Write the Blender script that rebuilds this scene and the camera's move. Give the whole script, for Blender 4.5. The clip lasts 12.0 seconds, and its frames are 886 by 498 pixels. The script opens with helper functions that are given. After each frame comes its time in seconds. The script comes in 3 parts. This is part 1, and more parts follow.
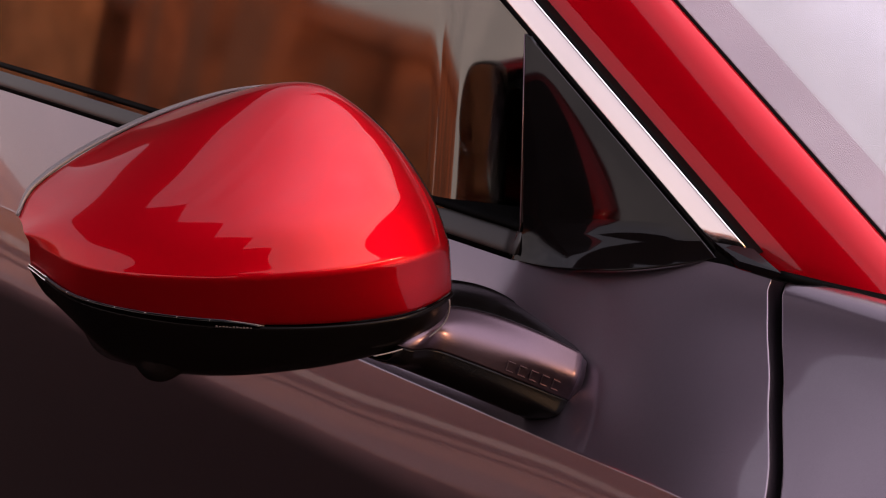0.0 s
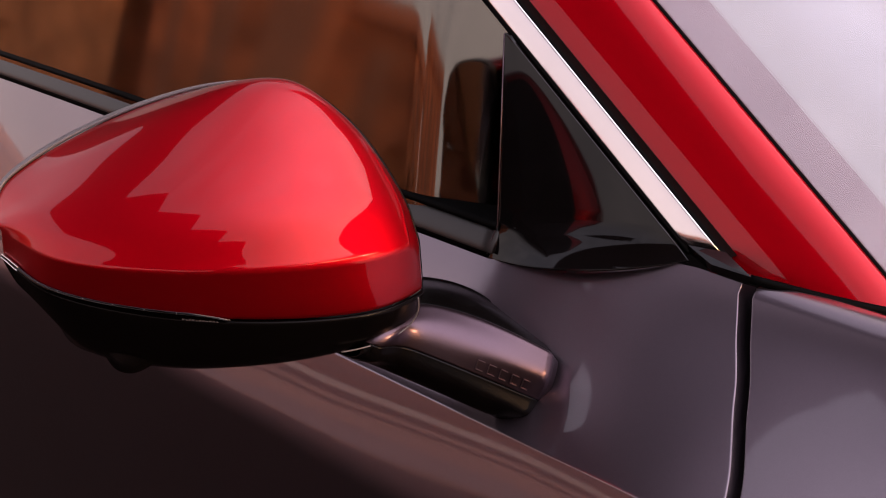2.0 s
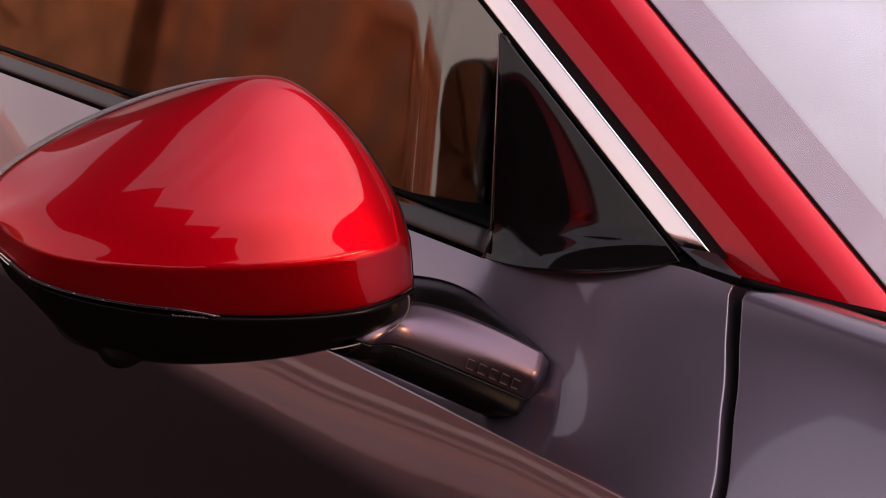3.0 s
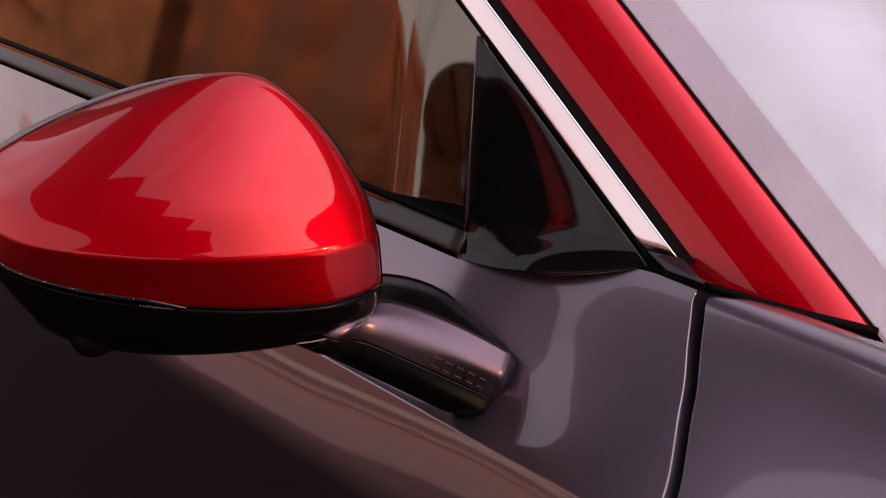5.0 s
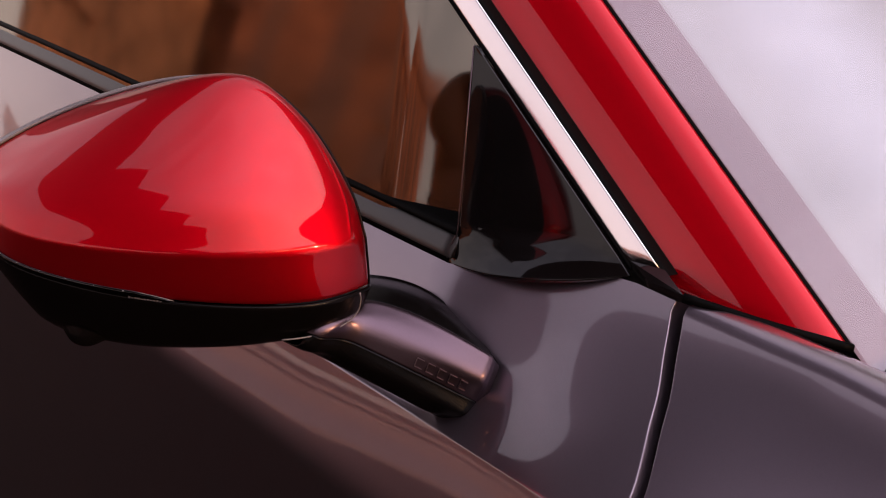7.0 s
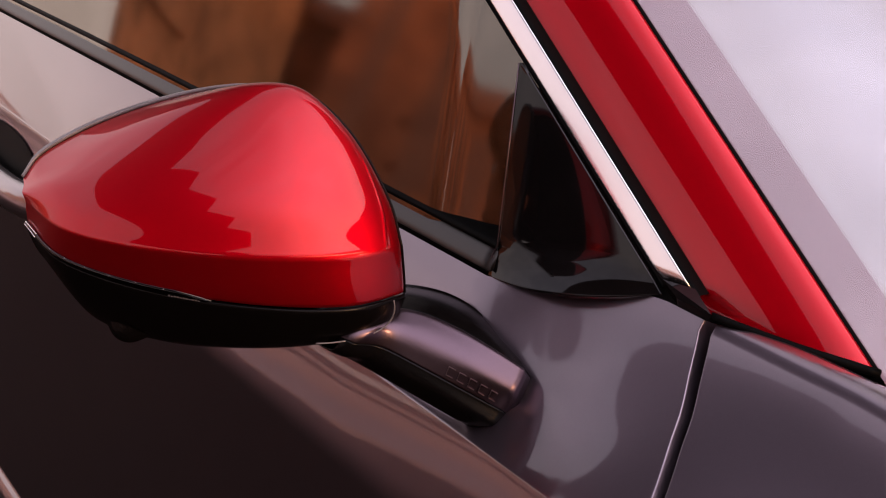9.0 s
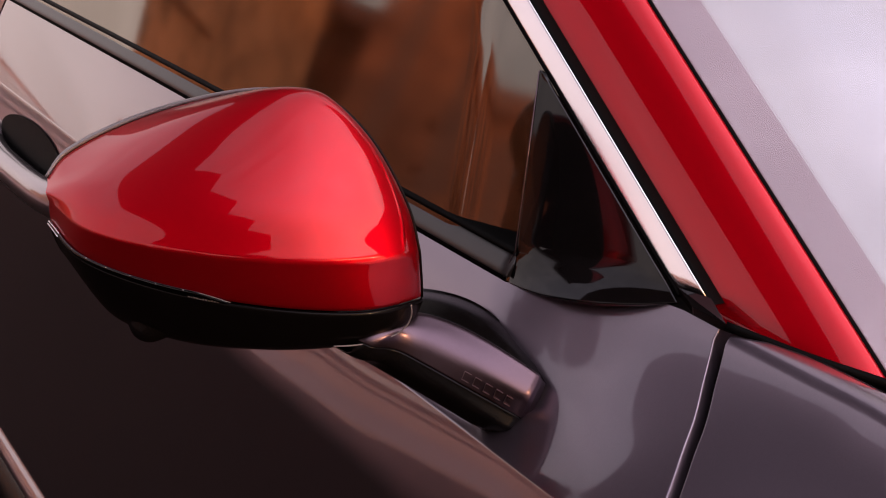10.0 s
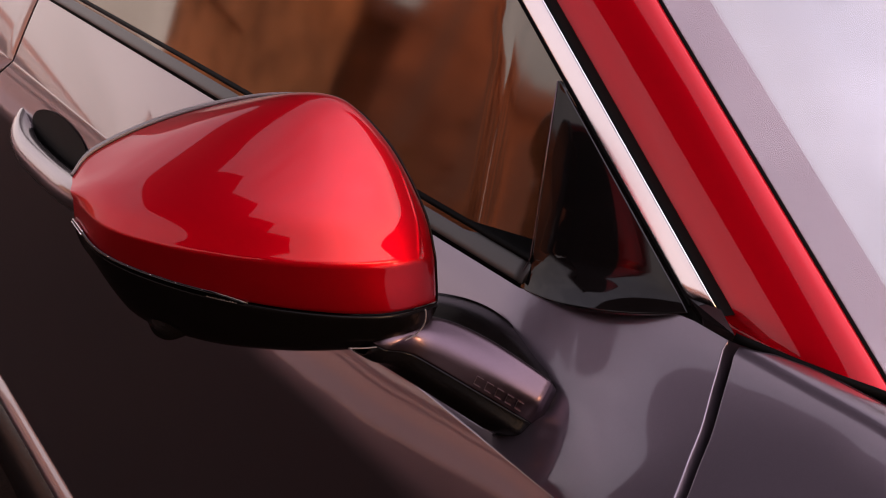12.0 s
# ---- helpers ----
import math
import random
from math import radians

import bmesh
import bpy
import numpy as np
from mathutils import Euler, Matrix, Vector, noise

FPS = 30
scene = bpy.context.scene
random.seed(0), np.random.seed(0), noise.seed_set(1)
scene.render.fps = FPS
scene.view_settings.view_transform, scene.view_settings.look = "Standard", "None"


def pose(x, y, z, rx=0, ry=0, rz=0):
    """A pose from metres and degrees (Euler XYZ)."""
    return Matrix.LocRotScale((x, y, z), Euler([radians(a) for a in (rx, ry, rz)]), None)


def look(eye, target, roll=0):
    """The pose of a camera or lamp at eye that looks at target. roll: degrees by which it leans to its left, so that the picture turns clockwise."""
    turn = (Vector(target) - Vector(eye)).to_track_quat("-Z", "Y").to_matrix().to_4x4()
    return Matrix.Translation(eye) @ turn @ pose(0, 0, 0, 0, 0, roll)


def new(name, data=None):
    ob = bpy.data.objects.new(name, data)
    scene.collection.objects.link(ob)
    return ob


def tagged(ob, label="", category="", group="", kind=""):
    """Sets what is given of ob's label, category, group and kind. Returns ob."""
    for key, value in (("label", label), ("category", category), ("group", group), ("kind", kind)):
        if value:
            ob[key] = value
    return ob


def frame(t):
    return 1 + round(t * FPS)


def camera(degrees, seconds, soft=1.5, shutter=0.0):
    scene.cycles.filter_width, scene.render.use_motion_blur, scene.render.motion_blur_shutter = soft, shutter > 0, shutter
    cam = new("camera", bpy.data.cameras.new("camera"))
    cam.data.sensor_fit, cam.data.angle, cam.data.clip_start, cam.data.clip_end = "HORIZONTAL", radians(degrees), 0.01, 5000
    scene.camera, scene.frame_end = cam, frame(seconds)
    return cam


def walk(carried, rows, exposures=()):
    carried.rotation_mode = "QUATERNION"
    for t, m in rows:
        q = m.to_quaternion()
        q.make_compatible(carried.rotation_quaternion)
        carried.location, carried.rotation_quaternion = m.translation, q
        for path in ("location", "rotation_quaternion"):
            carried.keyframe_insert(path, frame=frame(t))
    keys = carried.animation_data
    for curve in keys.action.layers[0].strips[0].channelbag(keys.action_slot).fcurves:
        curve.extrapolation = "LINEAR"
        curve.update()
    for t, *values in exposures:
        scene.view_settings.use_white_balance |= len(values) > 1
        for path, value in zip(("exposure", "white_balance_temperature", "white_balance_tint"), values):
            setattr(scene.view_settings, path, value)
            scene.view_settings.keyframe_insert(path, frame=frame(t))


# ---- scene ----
cam = camera(30.73, 12.0, soft=1.1)
PATH = [
    (0.0, (0.7970, -1.4023, 1.4906), (0.0435, -0.8974, 1.0695), -14.72),
    (0.5, (0.8060, -1.3888, 1.4912), (0.0476, -0.8930, 1.0681), -14.71),
    (1.0, (0.8150, -1.3762, 1.4906), (0.0514, -0.8890, 1.0668), -14.75),
    (1.5, (0.8225, -1.3695, 1.4867), (0.0545, -0.8866, 1.0659), -14.59),
    (2.0, (0.8266, -1.3670, 1.4835), (0.0568, -0.8850, 1.0651), -14.41),
    (2.5, (0.8325, -1.3617, 1.4820), (0.0595, -0.8838, 1.0648), -14.27),
    (3.0, (0.8398, -1.3548, 1.4784), (0.0622, -0.8819, 1.0640), -14.15),
    (5.0, (0.8797, -1.3226, 1.4664), (0.0835, -0.8712, 1.0635), -13.50),
    (5.5, (0.8902, -1.3165, 1.4633), (0.0897, -0.8691, 1.0645), -13.26),
    (6.0, (0.9013, -1.3073, 1.4621), (0.0954, -0.8676, 1.0657), -13.02),
    (6.5, (0.9135, -1.2987, 1.4603), (0.1009, -0.8679, 1.0680), -12.80),
    (7.0, (0.9261, -1.2916, 1.4591), (0.1058, -0.8709, 1.0715), -12.55),
    (9.0, (0.9671, -1.2652, 1.4489), (0.1117, -0.8930, 1.0886), -11.83),
    (9.5, (0.9711, -1.2643, 1.4501), (0.1117, -0.8987, 1.0927), -11.52),
    (10.0, (0.9760, -1.2635, 1.4533), (0.1135, -0.9044, 1.0969), -11.30),
    (10.5, (0.9790, -1.2617, 1.4558), (0.1141, -0.9082, 1.0996), -11.07),
    (11.0, (0.9842, -1.2611, 1.4588), (0.1171, -0.9123, 1.1032), -10.83),
    (11.5, (0.9890, -1.2604, 1.4595), (0.1194, -0.9156, 1.1060), -10.62),
    (12.0, (0.9943, -1.2594, 1.4621), (0.1239, -0.9170, 1.1084), -10.44),
]
walk(cam, [(t, look(eye, target, roll)) for t, eye, target, roll in PATH])

# ---- light ----
world = bpy.data.worlds.new("dusk_sky")
scene.world = world
world.use_nodes = True
wn = world.node_tree
sky = wn.nodes.new("ShaderNodeTexSky")
sky.sky_type = "NISHITA"
sky.sun_disc = False
SUN_UP, SUN_AZ = radians(2.0), radians(22.0)
sky.sun_elevation, sky.sun_rotation = SUN_UP, radians(90) - SUN_AZ
sky.air_density, sky.dust_density, sky.ozone_density = 1.0, 3.0, 2.0
# a thin, high veil of cloud lies over the clear sky
way = wn.nodes.new("ShaderNodeTexCoord")
stretch = wn.nodes.new("ShaderNodeMapping")
stretch.inputs["Scale"].default_value = (3.6, 0.8, 2.6)
stretch.inputs["Rotation"].default_value = (0, 0, radians(35))
veil = wn.nodes.new("ShaderNodeTexNoise")
veil.inputs["Scale"].default_value, veil.inputs["Detail"].default_value, veil.inputs["Distortion"].default_value = 3.4, 9.0, 1.1
span = wn.nodes.new("ShaderNodeMapRange")
span.inputs["From Min"].default_value, span.inputs["From Max"].default_value = 0.42, 0.62
span.inputs["To Min"].default_value, span.inputs["To Max"].default_value = 0.78, 1.0
clear = wn.nodes.new("ShaderNodeVectorMath")
clear.operation = "SCALE"
clear.inputs["Scale"].default_value = 0.30
cloud = wn.nodes.new("ShaderNodeMix")
cloud.data_type = "RGBA"
height = wn.nodes.new("ShaderNodeSeparateXYZ")
rise = wn.nodes.new("ShaderNodeMapRange")
rise.interpolation_type = "SMOOTHSTEP"
rise.inputs["From Min"].default_value, rise.inputs["From Max"].default_value = 0.05, 0.95
haze = wn.nodes.new("ShaderNodeMix")
haze.data_type = "RGBA"
haze.inputs["A"].default_value, haze.inputs["B"].default_value = (1.45, 1.16, 1.12, 1), (1.08, 0.98, 1.20, 1)
wn.links.new(way.outputs["Generated"], height.inputs[0])
wn.links.new(height.outputs["Z"], rise.inputs["Value"])
wn.links.new(rise.outputs["Result"], haze.inputs["Factor"])
wn.links.new(haze.outputs["Result"], cloud.inputs["B"])
wn.links.new(way.outputs["Generated"], stretch.inputs["Vector"])
wn.links.new(stretch.outputs["Vector"], veil.inputs["Vector"])
wn.links.new(veil.outputs["Fac"], span.inputs["Value"])
wn.links.new(span.outputs["Result"], cloud.inputs["Factor"])
wn.links.new(sky.outputs["Color"], clear.inputs[0])
wn.links.new(clear.outputs["Vector"], cloud.inputs["A"])
# a warm band lies along the horizon below the sun
toward = wn.nodes.new("ShaderNodeVectorMath")
toward.operation = "DOT_PRODUCT"
toward.inputs[1].default_value = (math.cos(SUN_AZ) * math.cos(SUN_UP), math.sin(SUN_AZ) * math.cos(SUN_UP), math.sin(SUN_UP))
near_sun = wn.nodes.new("ShaderNodeMapRange")
near_sun.interpolation_type = "SMOOTHSTEP"
near_sun.inputs["From Min"].default_value, near_sun.inputs["From Max"].default_value = 0.80, 1.0
glow = wn.nodes.new("ShaderNodeMix")
glow.data_type, glow.blend_type = "RGBA", "ADD"
glow.inputs["B"].default_value = (9.0, 4.0, 1.2, 1)
wn.links.new(way.outputs["Generated"], toward.inputs[0])
wn.links.new(toward.outputs["Value"], near_sun.inputs["Value"])
low = wn.nodes.new("ShaderNodeMapRange")
low.interpolation_type = "SMOOTHSTEP"
low.inputs["From Min"].default_value, low.inputs["From Max"].default_value = 0.02, 0.11
low.inputs["To Min"].default_value, low.inputs["To Max"].default_value = 1.0, 0.0
band = wn.nodes.new("ShaderNodeMath")
band.operation = "MULTIPLY"
wn.links.new(height.outputs["Z"], low.inputs["Value"])
wn.links.new(low.outputs["Result"], band.inputs[0])
wn.links.new(near_sun.outputs["Result"], band.inputs[1])
wn.links.new(band.outputs[0], glow.inputs["Factor"])
# and the whole sky is brighter on the sun's side
side = wn.nodes.new("ShaderNodeVectorMath")
side.operation = "DOT_PRODUCT"
side.inputs[1].default_value = (math.cos(SUN_AZ + 0.4) * 0.88, math.sin(SUN_AZ + 0.4) * 0.88, 0.475)
bright = wn.nodes.new("ShaderNodeMapRange")
bright.interpolation_type = "SMOOTHSTEP"
bright.inputs["From Min"].default_value, bright.inputs["From Max"].default_value = 0.42, 1.0
bright.inputs["To Min"].default_value, bright.inputs["To Max"].default_value = 0.68, 2.15
level = wn.nodes.new("ShaderNodeVectorMath")
level.operation = "SCALE"
wn.links.new(way.outputs["Generated"], side.inputs[0])
wn.links.new(side.outputs["Value"], bright.inputs["Value"])
wn.links.new(cloud.outputs["Result"], level.inputs[0])
wn.links.new(bright.outputs["Result"], level.inputs["Scale"])
wn.links.new(level.outputs["Vector"], glow.inputs["A"])
wn.links.new(glow.outputs["Result"], wn.nodes["Background"].inputs["Color"])
wn.nodes["Background"].inputs["Strength"].default_value = 1.0

sun = new("sun", bpy.data.lights.new("sun", "SUN"))
sun.data.energy, sun.data.angle, sun.data.color = 1.2, radians(1.5), (1.0, 0.56, 0.28)
sun_way = Vector((math.cos(SUN_AZ) * math.cos(SUN_UP), math.sin(SUN_AZ) * math.cos(SUN_UP), math.sin(SUN_UP)))
sun.matrix_world = look(sun_way * 50, (0, 0, 0))
scene.view_settings.exposure = 0.58


# ---- materials ----
def material(name, colour, rough=0.5, metal=0.0, coat=0.0, coat_rough=0.02, grain=0.0, grain_size=400.0, bump=0.0, stain=0.0, stain_size=6.0, ior=1.5, coat_ior=1.38, spread=0.0):
    """A paint, plastic or stone: fine grain and broad stains vary its colour and gloss."""
    m = bpy.data.materials.new(name)
    m.use_nodes = True
    t = m.node_tree
    p = t.nodes["Principled BSDF"]
    p.inputs["Base Color"].default_value = (*colour, 1)
    p.inputs["Roughness"].default_value, p.inputs["Metallic"].default_value = rough, metal
    p.inputs["Coat Weight"].default_value, p.inputs["Coat Roughness"].default_value = coat, coat_rough
    p.inputs["IOR"].default_value = ior
    p.inputs["Coat IOR"].default_value = coat_ior
    place = t.nodes.new("ShaderNodeTexCoord")
    if grain or stain:
        fine, broad = t.nodes.new("ShaderNodeTexNoise"), t.nodes.new("ShaderNodeTexNoise")
        fine.inputs["Scale"].default_value, broad.inputs["Scale"].default_value = grain_size, stain_size
        fine.inputs["Detail"].default_value, broad.inputs["Detail"].default_value = 2, 5
        both = t.nodes.new("ShaderNodeMath")
        both.operation = "ADD"
        for n, amount, slot in ((fine, grain, 0), (broad, stain, 1)):
            t.links.new(place.outputs["Object"], n.inputs["Vector"])
            scaled = t.nodes.new("ShaderNodeMapRange")
            scaled.inputs["From Min"].default_value, scaled.inputs["From Max"].default_value = 0.3, 0.7
            scaled.inputs["To Min"].default_value, scaled.inputs["To Max"].default_value = -amount, amount
            t.links.new(n.outputs["Fac"], scaled.inputs["Value"])
            t.links.new(scaled.outputs["Result"], both.inputs[slot])
        hue = t.nodes.new("ShaderNodeHueSaturation")
        hue.inputs["Color"].default_value = (*colour, 1)
        lift = t.nodes.new("ShaderNodeMath")
        lift.operation, lift.inputs[1].default_value = "ADD", 1.0
        t.links.new(both.outputs[0], lift.inputs[0])
        t.links.new(lift.outputs[0], hue.inputs["Value"])
        t.links.new(hue.outputs["Color"], p.inputs["Base Color"])
        if spread:
            gloss = t.nodes.new("ShaderNodeMath")
            gloss.operation, gloss.inputs[1].default_value, gloss.inputs[2].default_value = "MULTIPLY_ADD", spread, rough
            t.links.new(both.outputs[0], gloss.inputs[0])
            t.links.new(gloss.outputs[0], p.inputs["Roughness"])
        if bump:
            b = t.nodes.new("ShaderNodeBump")
            b.inputs["Strength"].default_value, b.inputs["Distance"].default_value = bump, 0.001
            t.links.new(fine.outputs["Fac"], b.inputs["Height"])
            t.links.new(b.outputs["Normal"], p.inputs["Normal"])
    return m


RED = material("red_metallic_paint", (0.425, 0.0006, 0.007), 0.46, 0.92, 1.0, 0.008, ior=1.08, coat_ior=1.405, grain=0.10, grain_size=2600, stain=0.03, stain_size=9)
GREY = material("grey_metallic_paint", (0.178, 0.137, 0.160), 0.32, 0.96, 1.0, 0.04, coat_ior=1.50, grain=0.12, grain_size=2600, stain=0.03, stain_size=5)
GLOSS = material("gloss_black_plastic", (0.004, 0.003, 0.003), 0.05, 0.0, 0.0, 0.02, grain=0.2, grain_size=900, stain=0.2, stain_size=20, ior=1.36)
BLACK = material("moulded_black_plastic", (0.0025, 0.002, 0.002), 0.25, grain=0.25, grain_size=1500, bump=0.05, ior=1.18, stain=0.2, stain_size=30)
SATIN = material("satin_dark_grey_plastic", (0.105, 0.072, 0.086), 0.30, 0.95, 0.0, 0.2, grain=0.08, grain_size=1800, bump=0.012, stain=0.1, stain_size=20)
BEZEL = material("mid_grey_plastic", (0.15, 0.13, 0.13), 0.35, grain=0.15, grain_size=1500, stain=0.1, stain_size=20)
RUBBER = material("black_rubber", (0.0016, 0.0015, 0.0015), 0.5, ior=1.10, grain=0.3, grain_size=1200, bump=0.2, stain=0.2, stain_size=30)
STRIP = material("satin_grey_moulding", (0.018, 0.0145, 0.014), 0.38, 0.0, grain=0.12, grain_size=1800, bump=0.05, stain=0.1, stain_size=12)
CHROME = material("satin_chrome", (0.78, 0.71, 0.71), 0.22, 1.0, grain=0.03, grain_size=1200, stain=0.03, stain_size=25, spread=0.2)
SILVER = material("bright_chrome", (0.8, 0.78, 0.76), 0.08, 1.0, grain=0.05, stain=0.05)
# brighter copy of the arm's satin: highlights on raised strokes put into colour
MARK_LIT = material("satin_raised_lit", (0.20, 0.15, 0.155), 0.28, 0.95, grain=0.08, grain_size=1800, stain=0.1, stain_size=20)
MIRROR = material("dark_mirror_glass", (0.26, 0.26, 0.28), 0.03, 1.0, grain=0.02, stain=0.03)
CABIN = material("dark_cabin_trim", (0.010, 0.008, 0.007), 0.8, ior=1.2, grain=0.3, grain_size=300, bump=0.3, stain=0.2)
PRINT = material("grey_printed_border", (0.22, 0.16, 0.21), 0.6, grain=0.01, grain_size=300, stain=0.05, stain_size=8)
# sky reflection and cloud wisps put into the colour of one pale sheet
SKY_SHEET = material("painted_sky_reflection", (0.44, 0.45, 0.48), 0.38, 0.65, grain=0.01, grain_size=200, stain=0.18, stain_size=6)
ASPHALT = material("asphalt", (0.012, 0.0055, 0.0036), 0.9, ior=1.12, grain=0.5, grain_size=90, bump=0.5, stain=0.25, stain_size=0.4)
CONCRETE = material("weathered_concrete", (0.07, 0.06, 0.055), 0.9, grain=0.2, grain_size=8, stain=0.25, stain_size=0.6, ior=1.3)
PAVING = material("pinkish_paving", (0.42, 0.27, 0.24), 0.85, grain=0.15, grain_size=6, stain=0.2, stain_size=0.4)
PALE = material("pale_render", (0.58, 0.55, 0.53), 0.8, grain=0.05, grain_size=5, stain=0.1, stain_size=0.5)
PANE = material("dim_stair_window", (0.22, 0.075, 0.036), 0.6, grain=0.1, grain_size=3, stain=0.2, stain_size=0.7)
BRICK = material("brown_brick_wall", (0.36, 0.112, 0.048), 0.9, grain=0.35, grain_size=1.6, stain=0.35, stain_size=0.3)
# lighter copy of the brown brick, with low sunlight put into its colour
SUNLIT = material("sunlit_brick_wall", (0.47, 0.185, 0.078), 0.9, grain=0.35, grain_size=1.6, stain=0.3, stain_size=0.3)
BARK = material("bark", (0.10, 0.06, 0.04), 0.9, grain=0.3, grain_size=20, bump=0.4, stain=0.2, stain_size=2)
LEAF = material("autumn_leaves", (0.36, 0.112, 0.036), 0.8, grain=0.4, grain_size=8, stain=0.35, stain_size=0.8)


def glass(name, tint, ior=1.5, rough=0.005, shine_tint=(1, 1, 1)):
    """A tinted pane: clear, darkened see-through with a mirror gloss that Fresnel drives."""
    m = bpy.data.materials.new(name)
    m.use_nodes = True
    t = m.node_tree
    t.nodes.remove(t.nodes["Principled BSDF"])
    clear, shine, mix, edge = (t.nodes.new("ShaderNode" + k) for k in ("BsdfTransparent", "BsdfGlossy", "MixShader", "Fresnel"))
    clear.inputs["Color"].default_value = (*tint, 1)
    shine.inputs["Roughness"].default_value, shine.inputs["Color"].default_value = rough, (*shine_tint, 1)
    edge.inputs["IOR"].default_value = ior
    t.links.new(edge.outputs[0], mix.inputs[0])
    t.links.new(clear.outputs[0], mix.inputs[1])
    t.links.new(shine.outputs[0], mix.inputs[2])
    t.links.new(mix.outputs[0], t.nodes["Material Output"].inputs["Surface"])
    return m


SIDE_GLASS = glass("dark_tinted_glass", (0.10, 0.08, 0.07), 2.3, 0.055, (0.90, 0.84, 0.74))
SCREEN_GLASS = glass("windscreen_glass", (0.95, 0.95, 0.97), 1.7)
LENS = glass("smoked_clear_lens", (0.03, 0.028, 0.028), 1.45)


# ---- mesh tools ----
def part(name, geo, mat, parent, label="", solid=0.0, bevel=0.0, smooth=True):
    """Links vertices and faces as one mesh under a thing or a part. solid: thickness added inwards."""
    verts, faces = geo
    me = bpy.data.meshes.new(name)
    me.from_pydata([tuple(float(c) for c in v) for v in verts], [], faces)
    if mat:
        me.materials.append(mat)
    me.update()
    ob = new(name, me)
    if smooth:
        me.shade_smooth()
    if parent:
        ob.parent = parent
    if solid:
        s = ob.modifiers.new("thickness", "SOLIDIFY")
        s.thickness, s.offset = abs(solid), -1.0 if solid > 0 else 1.0
    if bevel:
        b = ob.modifiers.new("edge", "BEVEL")
        b.width, b.segments, b.limit_method, b.angle_limit = bevel, 2, "ANGLE", radians(40)
    if label:
        tagged(ob, label)
    return ob


def grid(rows, flip=False, wrap=False):
    """Quads over an array of rows of points."""
    rows = np.asarray(rows, float)
    nr, nc = rows.shape[:2]
    faces = []
    for i in range(nr - (0 if wrap else 1)):
        for j in range(nc - 1):
            a, b = i * nc + j, ((i + 1) % nr) * nc + j
            q = (a, a + 1, b + 1, b)
            faces.append(q[::-1] if flip else q)
    return rows.reshape(-1, 3), faces


def joined(*geos):
    verts, faces = [], []
    for v, f in geos:
        n = len(verts)
        verts += [tuple(p) for p in v]
        faces += [tuple(n + i for i in q) for q in f]
    return verts, faces


def box(x0, x1, y0, y1, z0, z1):
    v = [(x, y, z) for x in (x0, x1) for y in (y0, y1) for z in (z0, z1)]
    return v, [(0, 1, 3, 2), (4, 6, 7, 5), (0, 4, 5, 1), (2, 3, 7, 6), (0, 2, 6, 4), (1, 5, 7, 3)]


def bez(ctrl, s):
    p = np.asarray(ctrl, float)
    s = np.asarray(s, float)[:, None]
    return (1 - s) ** 3 * p[0] + 3 * s * (1 - s) ** 2 * p[1] + 3 * s * s * (1 - s) * p[2] + s ** 3 * p[3]


def glide(p, u):
    """A smooth curve through the entries of p (along its first axis), at the parameters u."""
    p, u = np.asarray(p, float), np.asarray(u, float)
    n = len(p)
    i = np.clip(np.floor(u).astype(int), 0, n - 2)
    f = (u - i).reshape((-1,) + (1,) * (p.ndim - 1))
    q = np.concatenate([2 * p[:1] - p[1:2], p, 2 * p[-1:] - p[-2:-1]])
    a, b, c, d = q[i], q[i + 1], q[i + 2], q[i + 3]
    return 0.5 * (2 * b + (c - a) * f + (2 * a - 5 * b + 4 * c - d) * f ** 2 + (3 * b - a - 3 * c + d) * f ** 3)


def tight(n, edge=0.004):
    """Even steps from 0 to 1 with a close pair at either end, so that rounded shading stays at the rim."""
    return np.concatenate([[0, edge], np.linspace(2 * edge, 1 - 2 * edge, n), [1 - edge, 1]])


def lerp(a, b, s):
    return np.asarray(a, float) + (np.asarray(b, float) - np.asarray(a, float)) * s


def tube(points, radius, sides=8, cap=True):
    pts = np.asarray(points, float)
    radius = np.broadcast_to(radius, (len(pts),))
    rings = []
    for k, p in enumerate(pts):
        t = Vector(pts[min(k + 1, len(pts) - 1)] - pts[max(k - 1, 0)]).normalized()
        u = t.orthogonal().normalized() if k == 0 else (u - t * u.dot(t)).normalized()
        w = t.cross(u)
        rings.append([p + radius[k] * (np.array(u) * math.cos(a) + np.array(w) * math.sin(a)) for a in np.linspace(0, 2 * math.pi, sides + 1)[:-1]])
    n = sides
    verts = [v for r in rings for v in r]
    faces = [(k * n + j, k * n + (j + 1) % n, (k + 1) * n + (j + 1) % n, (k + 1) * n + j) for k in range(len(pts) - 1) for j in range(n)]
    if cap:
        faces += [tuple(range(n))[::-1], tuple((len(pts) - 1) * n + j for j in range(n))]
    return verts, faces


# ---- setting ----
ground = part("ground", grid([[(x, y, 0) for x in (-600, 600)] for y in (-600, 600)], flip=True), ASPHALT, None)
tagged(ground, "dark grey worn asphalt of an open car park", "ground", kind="structure")

# ---- car ----
car = new("car")
tagged(car, "two-tone car, dark grey metallic body with glossy red pillars", "car")

# belt, shoulder and shut lines of the right-hand side, as functions of x (forwards)
def back(x):
    """How far the lines have swung outwards behind the corner trim; they run nearly straight further back."""
    u = min(max(-0.3 - x, 0), 0.5)
    return max(x, -0.3) - u + 0.75 * u * u + 0.25 * min(x + 0.8, 0)


